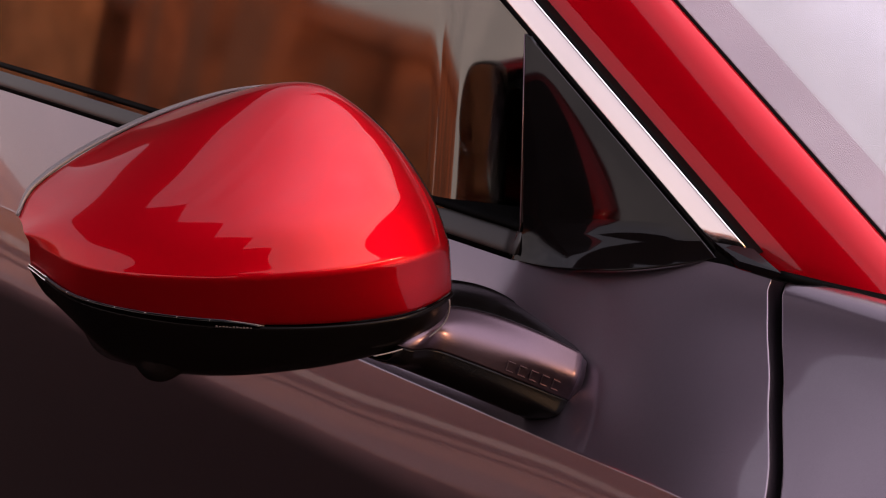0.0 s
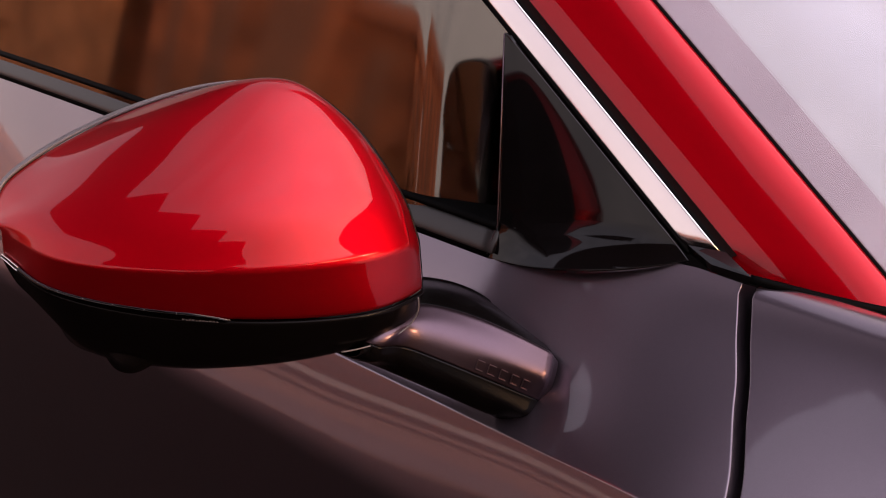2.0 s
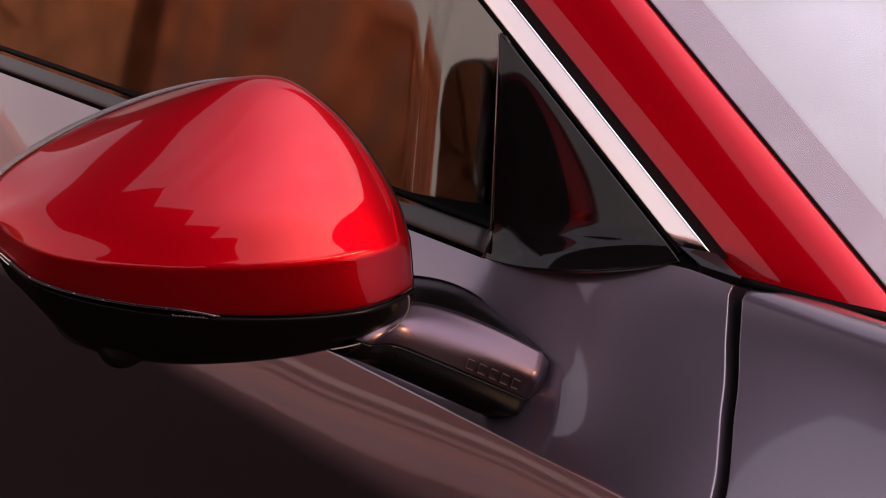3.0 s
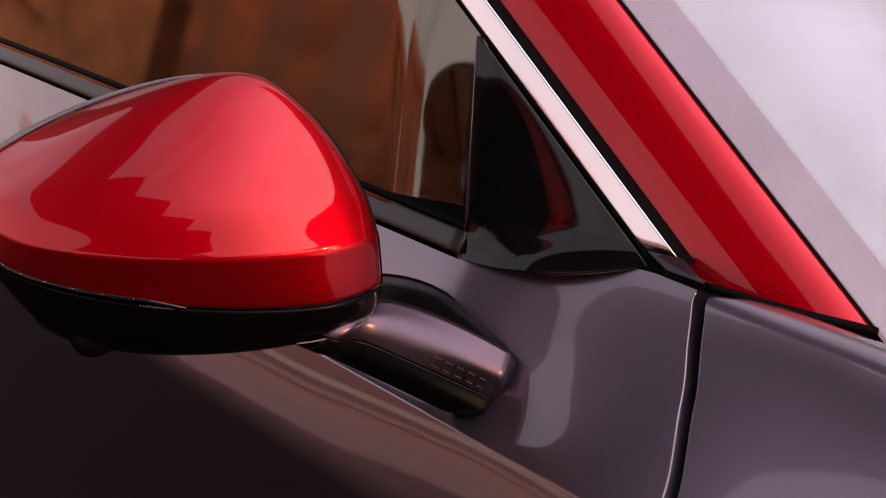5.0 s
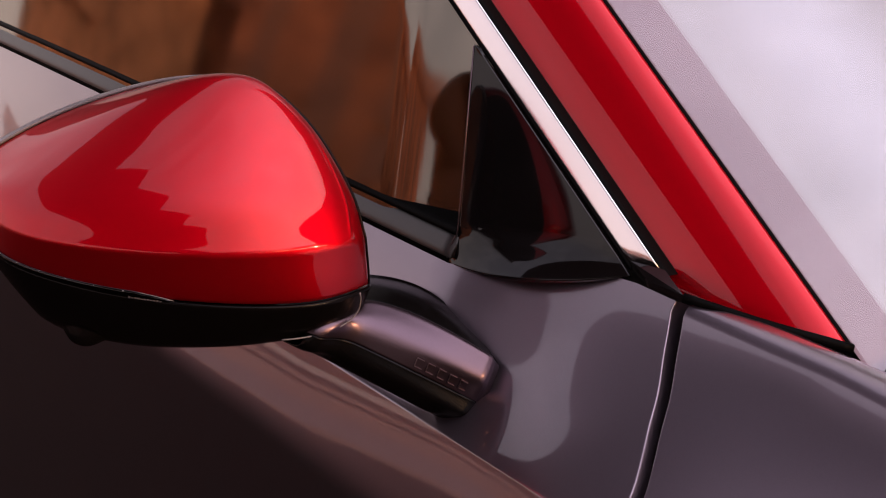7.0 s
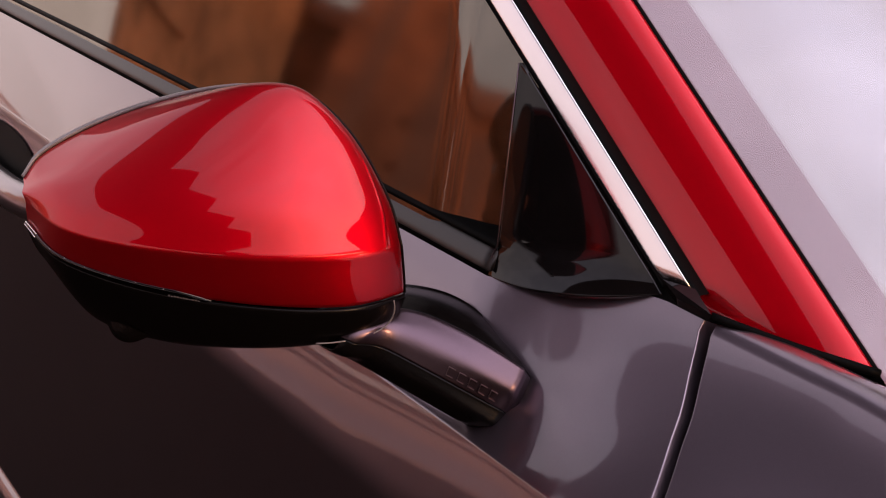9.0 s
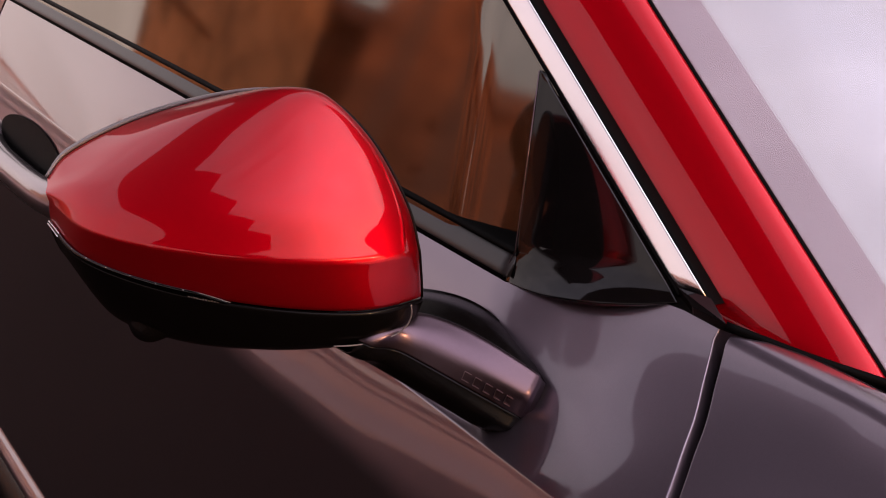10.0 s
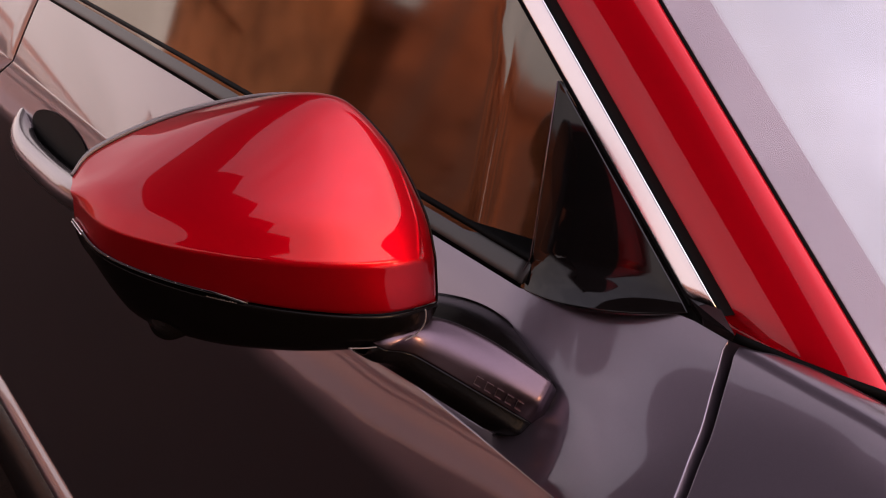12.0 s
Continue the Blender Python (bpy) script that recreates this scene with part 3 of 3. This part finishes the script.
lev = np.concatenate([np.linspace(2.03, 2.91, 14)[:-1], np.linspace(2.91, 3.09, 15)[:-1], np.linspace(3.09, 6.86, 60)])
CAP_COLS = COLS[COLS > 0.70]
face = shell(lev, CAP_COLS)
nrm = out_of(face)
# a soft fold where the cap turns towards the car
fold = 1.28 - 0.14 * (lev - 3.1)[:, None]
face = face + nrm * (0.0005 * np.exp(-((CAP_COLS[None] - fold) / 0.028) ** 2) * np.clip((lev[:, None] - 3.0) * 4, 0, 1) * np.clip((4.9 - lev[:, None]) * 3, 0, 1))[:, :, None]
edge_in = [face[0] - nrm[0] * d + np.array((0, 0, -h)) for d, h in ((0.004, 0.0006), (0.0012, 0.0008))]
cap = part("mirror_cap", grid(np.concatenate([edge_in, face])), RED, housing, "glossy red metallic mirror cap")
part("inner_shell", grid(shell(np.linspace(2.0, 6.9, 50), COLS[COLS < 0.73])), BLACK, housing, "black inner side of the shell", solid=0.0015)
lev = np.linspace(6.88, 7, 6)
part("mirror_bezel", grid(shell(lev)), BEZEL, housing, "dark grey mirror bezel", solid=0.002)
ring = np.concatenate([shell([0.0])[0], shell([7.0])[0][::-1]])
mid = ring.mean(0)
verts = [mid + np.array((0.004, 0, 0))] + [p for p in ring]
part("mirror_glass", (verts, [(0, i + 1, (i + 1) % len(ring) + 1) for i in range(len(ring))]), MIRROR, housing, "mirror glass")

# indicator lens along the outer half of the seam
sig = np.linspace(3.35, 6.0, 60)
rows = []
for q in np.linspace(0, 1, 9):
    line = []
    for c in sig:
        ramp = min((c - 3.35) / 0.35, 1) ** 0.55
        up, drop = 0.13 * ramp * (1 - 0.5 * max(c - 5, 0)), 0.19 * ramp * (1 - 0.3 * max(c - 5, 0))
        line.append(shell([2.0 + up - (up + drop) * q], [c])[0, 0])
    rows.append(line)
rows = np.array(rows)
sn = out_of(rows)
bulge = np.sin(np.linspace(0, 1, 9) * math.pi)[:, None, None] ** 0.5
skin = rows + sn * (0.0008 + 0.0012 * bulge)
lens = part("indicator_lens", grid(skin), LENS, housing, "smoked clear indicator lens", solid=0.0012)
part("lens_rim", tube(skin[0] + sn[0] * 0.0002, 0.00028, 6), SATIN, lens, "thin grey lens rim")
part("lens_tip", tube(np.concatenate([skin[0, -9:], skin[3, -9:][::-1]]) + sn[0, -1] * 0.0004, 0.0006, 6), SILVER, lens, "bright tip of the lens")
part("lens_end", tube(skin[0, :8] + sn[0, :8] * 0.0003, 0.00028, 6), BEZEL, lens, "bright inner end of the lens")
for c in np.linspace(10, 42, 6):
    p, e = glide(skin[0], [c])[0], glide(skin[1], [c])[0]
    part("lens_rib", tube([p + sn[0, 20] * 0.0004, e + sn[0, 20] * 0.0004], 0.00022, 5), SILVER, lens)
# two rows of tiny unreadable print near its inner end
for k in range(11):
    a, b = glide(skin[3], [2.2 + k * 0.62])[0], glide(skin[3], [2.58 + k * 0.62])[0]
    up = (skin[2, 8] - skin[3, 8]) * (0.7 if k % 3 else 0.4)
    quad = np.array([a, b, b + up, a + up]) + sn[3, 8] * 0.0006
    part("print_bar", (list(quad), [(0, 1, 2, 3)]), BEZEL, lens, smooth=False)

# camera bulge under the shell
bl, bc = np.linspace(0.45, 1.45, 22), np.linspace(3.95, 5.15, 26)
patch = shell(bl, bc)
away = np.cross(np.gradient(patch, axis=0), np.gradient(patch, axis=1))
away /= np.linalg.norm(away, axis=2, keepdims=True)
away *= np.sign(-away[11, 13, 2])
hill = np.exp(-(((bl[:, None] - 0.92) / 0.20) ** 2 + ((bc[None] - 4.50) / 0.24) ** 2) ** 1.4)
part("camera_bulge", grid(patch + away * (0.0105 * hill - 0.0008)[:, :, None]), BLACK, housing, "black camera bulge")

# arm
ARM = [
    [(-0.0341, -0.8597, 1.0086), (-0.0120, -0.8401, 1.0041), (0.0134, -0.8272, 0.9952), (0.0425, -0.8320, 0.9682)],
    [(0.0279, -0.9015, 1.0261), (0.0395, -0.8760, 1.0149), (0.0595, -0.8583, 0.9960), (0.0888, -0.8435, 0.9760)],
    [(0.0355, -0.9327, 1.0200), (0.0590, -0.9078, 0.9971), (0.0768, -0.8858, 0.9746), (0.0867, -0.8635, 0.9519)],
    [(0.0004, -0.9437, 1.0054), (0.0219, -0.9241, 0.9861), (0.0418, -0.9057, 0.9673), (0.0597, -0.8891, 0.9489)],
    [(-0.0300, -0.9200, 1.0120), (-0.0020, -0.8950, 0.9930), (0.0250, -0.8700, 0.9720), (0.0480, -0.8560, 0.9480)],
]
S = np.linspace(-0.12, 1, 30)
a0, a1, a2, a3, a4 = (bez(c, S) for c in ARM)
FRONT = np.array((0.74, -0.49, 0.46))
a0 = a0 - FRONT * 0.007
ripe = np.clip((S + 0.05) / 0.3, 0, 1)[:, None]
a1, a2 = a1 + FRONT * 0.0035 * ripe, a2 - FRONT * 0.0030 * ripe
a1 = a1 + np.array((-0.75, 0.5, -0.43)) * 0.010 * (np.clip((S - 0.6) / 0.4, 0, 1) ** 2)[:, None]
top_mid = lerp(a0, a1, 0.55) + np.array((0.10, 0.25, 0.96)) * 0.004
face_mid = lerp(a1, a2, 0.5) + np.array((0.85, -0.40, 0.33)) * 0.0068
belly = lerp(a2, a3, 0.28) + np.array((0.50, -0.50, -0.70)) * 0.009
LOOPS = np.stack([a0, top_mid, lerp(top_mid, a1, 0.82), lerp(a1, face_mid, 0.2), face_mid, a2, belly, a3, a4])
# the root flares towards the shell
flare = (np.clip((0.20 - S) / 0.32, 0, 0.72) ** 2)[:, None] * np.array((0.9, -0.35, -0.15))
for k, amount in ((2, 0.004), (3, 0.013), (4, 0.024), (5, 0.030), (6, 0.024)):
    LOOPS[k] += flare * amount
heart = LOOPS[:, -1].mean(0)
for shrink, sink in ((0.985, 0.0012), (0.965, 0.003), (0.94, 0.010)):
    LOOPS = np.concatenate([LOOPS, (heart + (LOOPS[:, 29] - heart) * shrink + np.array((-0.15, 0.5, -0.85)) * sink)[:, None]], 1)
LOOPS = np.concatenate([LOOPS, LOOPS[:1]])


def arm_point(r):
    return glide(LOOPS, [r])[0]


top = [arm_point(r) for r in np.linspace(0, 2.15, 26)]
upper = [arm_point(r) for r in np.linspace(2.15, 4.985, 42)]
lower = [arm_point(r) for r in np.linspace(5.012, 9, 48)]
arm = part("mirror_arm", grid(upper, flip=True), SATIN, housing, "satin dark grey mirror arm with raised marks", solid=0.0015)
# the top is satin too; its shade is put into a black colour
part("arm_top_shaded", grid(top, flip=True), BLACK, housing, "upper face of the satin arm, its shade painted in black", solid=0.0015)
# below the seam black replaces satin, so the colour carries the underside's shade
part("arm_underside_shaded", grid(lower, flip=True), BLACK, housing, "underside of the satin arm, its shade painted in black", solid=0.0015)
rows = [arm_point(r) + np.array((-0.85, 0.40, -0.1)) * 0.0012 for r in np.linspace(4.9, 5.1, 3)]
part("arm_seam", grid(rows), RUBBER, housing)

# five raised marks along the arm above its seam, and the thin rim where the arm meets the shell
for k in range(5):
    s0 = 0.545 + k * 0.078
    marks = []
    for r0, r1, q0, q1 in ((4.42, 4.45, 0, 0.052), (4.77, 4.80, 0, 0.052), (4.45, 4.77, 0.0, 0.006)):
        quad = []
        for r, q in ((r0, q0), (r0, q1), (r1, q1), (r1, q0)):
            c = (s0 + q - S[0]) / (S[1] - S[0])
            quad.append(glide(arm_point(r), [c])[0])
        quad = np.array(quad)
        nn = np.cross(quad[1] - quad[0], quad[3] - quad[0])
        nn /= np.linalg.norm(nn)
        nn = nn if nn[0] > 0 else -nn
        up = quad.mean(0) + (quad - quad.mean(0)) * 0.85 + nn * 0.0013
        marks.append((list(quad - nn * 0.0006) + list(up), [(4, 5, 6, 7), (0, 1, 5, 4), (1, 2, 6, 5), (2, 3, 7, 6), (3, 0, 4, 7)]))
    part("raised_mark", joined(*marks), MARK_LIT, housing, "small raised mark, highlight put into its lighter grey", smooth=False)
rim = bez([(0.0545, -0.9105, 1.0440), (0.0450, -0.9070, 1.0160), (0.0440, -0.9400, 1.0210), (0.0380, -0.9640, 1.0280)], np.linspace(0, 1, 30))
part("arm_rim", tube(rim + np.array((0.0010, 0, -0.0010)), 0.0005, 8), BEZEL, housing, "thin satin rim")

# ---- beyond the car ----
def block(name, x, y, wide, deep, tall, turn, mat, label):
    """A plain distant house: walls with window recesses and a parapet."""
    m = pose(x, y, 0, 0, 0, turn)
    v, f = joined(box(-wide / 2, wide / 2, -deep / 2, deep / 2, 0, tall), box(-wide / 2 - 0.15, wide / 2 + 0.15, -deep / 2 - 0.15, deep / 2 + 0.15, tall - 0.25, tall + 0.15))
    ob = part(name, (v, f), mat, None, smooth=False)
    ob.matrix_world = m
    tagged(ob, label, "house")
    for k in range(int(wide / 1.15)):
        px = -wide / 2 + 0.6 + k * 1.15
        wid = 0.16 + 0.10 * ((k * 7 + int(tall * 10)) % 3)
        part("window", box(px - wid, px + wid, deep / 2 - 0.02, deep / 2 + 0.03, 0.7, tall - 0.6), PANE if mat is BRICK else mat, ob, "tall narrow stair window", smooth=False)
    return ob


rng = random.Random(4)
for az, dist, tall, wide in ((-97.5, 26, 5.2, 3.6), (-110, 26, 7.2, 6.0), (-122, 26, 6.4, 3.4), (-128.5, 26.5, 6.5, 3.4), (-134.6, 26, 6.9, 3.6), (-140.3, 29, 5.8, 2.2), (-146.0, 27, 5.8, 4.0), (-152.6, 27, 3.7, 2.6)):
    # houses beyond -143 degrees get the brick with sunlight in its colour
    block("house", dist * math.cos(radians(az)), dist * math.sin(radians(az)), wide, 6, tall, az - 90 + 180, *((SUNLIT, "brick house across the forecourt, low sunlight put into its colour") if az < -143 else (BRICK, "brown brick house beside the car park")))


for az, dist, tall, wide in ((-64, 34, 5.0, 10), (-86, 34, 4.4, 11), (-104, 34, 5.4, 8)):
    block("house", dist * math.cos(radians(az)), dist * math.sin(radians(az)), wide, 6, tall, az - 90 + 180, BRICK, "low brown brick house beside the car park")

block("house", 62 * math.cos(radians(-166)), 62 * math.sin(radians(-166)), 84, 6, 2.5, -76, BRICK, "long low brown brick house across the paving")

# paved forecourt beyond the lane, closed by an added, unseen low banded wall
FAR, ALONGSIDE = np.array((math.cos(radians(-132)), math.sin(radians(-132)), 0)), np.array((math.sin(radians(132)), math.cos(radians(132)), 0))
slab = [FAR * d + ALONGSIDE * w + np.array((0, 0, z)) for z in (0.004, 0.10) for d, w in ((9.0, -60), (9.0, 60), (70.0, 60), (70.0, -60))]
forecourt = part("pavement", (slab, [(4, 5, 6, 7), (0, 1, 5, 4), (1, 2, 6, 5), (2, 3, 7, 6), (3, 0, 4, 7)]), PAVING, None, smooth=False)
tagged(forecourt, "pinkish paved forecourt behind a kerb", "pavement", kind="structure")
wall = new("low_wall")
tagged(wall, "unseen low rendered wall with a pale top rail, added for streaks reflected in the door", "wall")
# near-black core puts dark lines between the bands that reflect in the door
for name, lo, hi, thick, mat in (("wall_base", 0.10, 0.58, 0.20, PAVING), ("wall_core_darkened", 0.58, 1.09, 0.08, CABIN), ("wall_band", 0.70, 0.86, 0.16, PAVING), ("top_rail", 1.12, 1.38, 0.22, PALE)):
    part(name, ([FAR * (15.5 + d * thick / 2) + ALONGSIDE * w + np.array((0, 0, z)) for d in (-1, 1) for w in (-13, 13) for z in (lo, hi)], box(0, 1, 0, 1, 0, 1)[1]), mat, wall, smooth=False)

# a raised parking deck on posts stands before the car; the low sky shows beneath it
parking = new("parking_deck")
tagged(parking, "raised dark concrete parking deck on square posts", "parking deck")


def deck_arc(az0, az1, inner_r, outer_r, low, high):
    """A curved length of wall or slab round the open ground; low and high give its height at an azimuth."""
    rows = []
    for az in np.linspace(az0, az1, max(int(az1 - az0) // 2, 2) + 1):
        c, n = math.cos(radians(az)), math.sin(radians(az))
        rows.append([(r * c, r * n, h(az)) for r, h in ((inner_r, low), (inner_r, high), (outer_r, high), (outer_r, low), (inner_r, low))])
    return grid(rows)


deck_top = lambda az: 5.0 + 0.10 * max(az, 0) + 0.9 * max(az - 68, 0)
part("ramp_wall", deck_arc(-42, -20, 26.0, 27.2, lambda az: 0.0, deck_top), CONCRETE, parking, smooth=False)
part("slab", deck_arc(-20, 28, 26.0, 27.2, lambda az: 3.2, deck_top), CONCRETE, parking, smooth=False)
part("stair_wall", deck_arc(28, 104, 26.0, 27.2, lambda az: 0.0, deck_top), CONCRETE, parking, smooth=False)
part("parapet", deck_arc(-42, 104, 25.9, 26.2, lambda az: deck_top(az) - 0.02, lambda az: deck_top(az) + 0.3), CONCRETE, parking, smooth=False)
for az in (-19, -8, 4, 16, 27):
    ob = part("post", box(0.3, 0.75, -0.22, 0.22, 0, 3.22), CONCRETE, parking, smooth=False)
    ob.matrix_world = pose(26 * math.cos(radians(az)), 26 * math.sin(radians(az)), 0, 0, 0, az)


def tree(x, y, tall, seed):
    """A bare-ish tree: tapered trunk, limbs and a crown of many small leaf clumps."""
    r = random.Random(seed)
    root = new("tree")
    root.location = (x, y, 0)
    tagged(root, "rust-brown autumn tree beside the car park", "tree", "trees round the car park")
    pts = [(0.12 * math.sin(k), 0.1 * math.cos(k * 1.3), tall * 0.8 * k / 6) for k in range(7)]
    limbs = [tube(pts, np.linspace(0.16, 0.03, 7), 7)]
    leaves = []
    for k in range(14):
        h = tall * r.uniform(0.3, 0.78)
        a, ln = r.uniform(0, 6.28), tall * r.uniform(0.14, 0.30)
        end = np.array((math.cos(a) * ln, math.sin(a) * ln, h + ln * r.uniform(0.3, 0.9)))
        limbs.append(tube([(0, 0, h), lerp((0, 0, h), end, 0.5) + (0, 0, -0.05), end], (0.05, 0.03, 0.01), 5))
        for q in range(34):
            c = lerp((0, 0, h), end, r.uniform(0.35, 1.1)) + np.array([r.gauss(0, 0.32) for _ in range(3)])
            u = np.array(Vector([r.gauss(0, 1) for _ in range(3)]).normalized()) * r.uniform(0.10, 0.22)
            w = np.array(Vector([r.gauss(0, 1) for _ in range(3)]).normalized()) * r.uniform(0.08, 0.16)
            leaves.append(([c - u, c + w, c + u, c - w], [(0, 1, 2, 3)]))
    part("trunk", joined(*limbs), BARK, root)
    tagged(part("crown", joined(*leaves), LEAF, root, smooth=False), kind="stuff")
    return root


for k in range(18):
    az = radians(-112 - k * 1.45 + rng.uniform(-0.7, 0.7))
    d = rng.uniform(17, 22)
    tall = rng.uniform(2.4, 4.3)
    if -144.5 < math.degrees(az) < -136.5:
        continue
    tree(d * math.cos(az), d * math.sin(az), tall, k)
# open-sided canopy over the lane beside the car, with a stepped edge
EDGE, SIDE = np.array((0.819, -0.574, 0)), np.array((-0.574, -0.819, 0))
C0 = np.array((0.0, -1.0, 5.1))
inner = [tuple(p) for p in glide([(-30.0, -3.0), (-9.0, -0.7), (-4.0, 0.1), (-2.3, 0.42), (-1.4, 0.68), (-0.85, 1.02), (0.05, 1.57)], np.linspace(0, 6, 36))]
inner += [(0.58, 0.93), (1.15, 1.1), (2.15, 0.32), (4.0, 0.7), (6.1, -0.45), (8.7, 0.1), (10.5, -1.7), (14.0, -1.0), (17.0, -3.0), (22.0, -2.2), (30.0, -4.5)]
outer = [tuple(p) for p in glide([(30.0, 6.2), (12.0, 4.7), (6.0, 3.8), (2.0, 3.2), (0.3, 3.0), (-1.0, 2.8), (-2.1, 2.35), (-3.1, 2.0), (-4.2, 2.4), (-6.0, 4.0), (-9.0, 5.8), (-30.0, 14.0)], np.linspace(0, 11, 80))]
ring = [C0 + EDGE * s + SIDE * d for s, d in inner + outer]
n = len(ring)
verts = ring + [p + np.array((0, 0, 0.25)) for p in ring]
faces = [tuple(range(n))[::-1], tuple(range(n, 2 * n))] + [(i, (i + 1) % n, n + (i + 1) % n, n + i) for i in range(n)]
canopy = new("canopy")
tagged(canopy, "dark overhead canopy with a stepped edge on steel posts", "canopy")
part("deck", (verts, faces), CABIN, canopy, smooth=False)
for s, d in ((17.0, 3.4), (29.0, 4.0)):
    p = C0 + EDGE * s + SIDE * d
    part("post", tube([(p[0], p[1], 0), (p[0], p[1], 5.12)], 0.09, 10), BLACK, canopy)
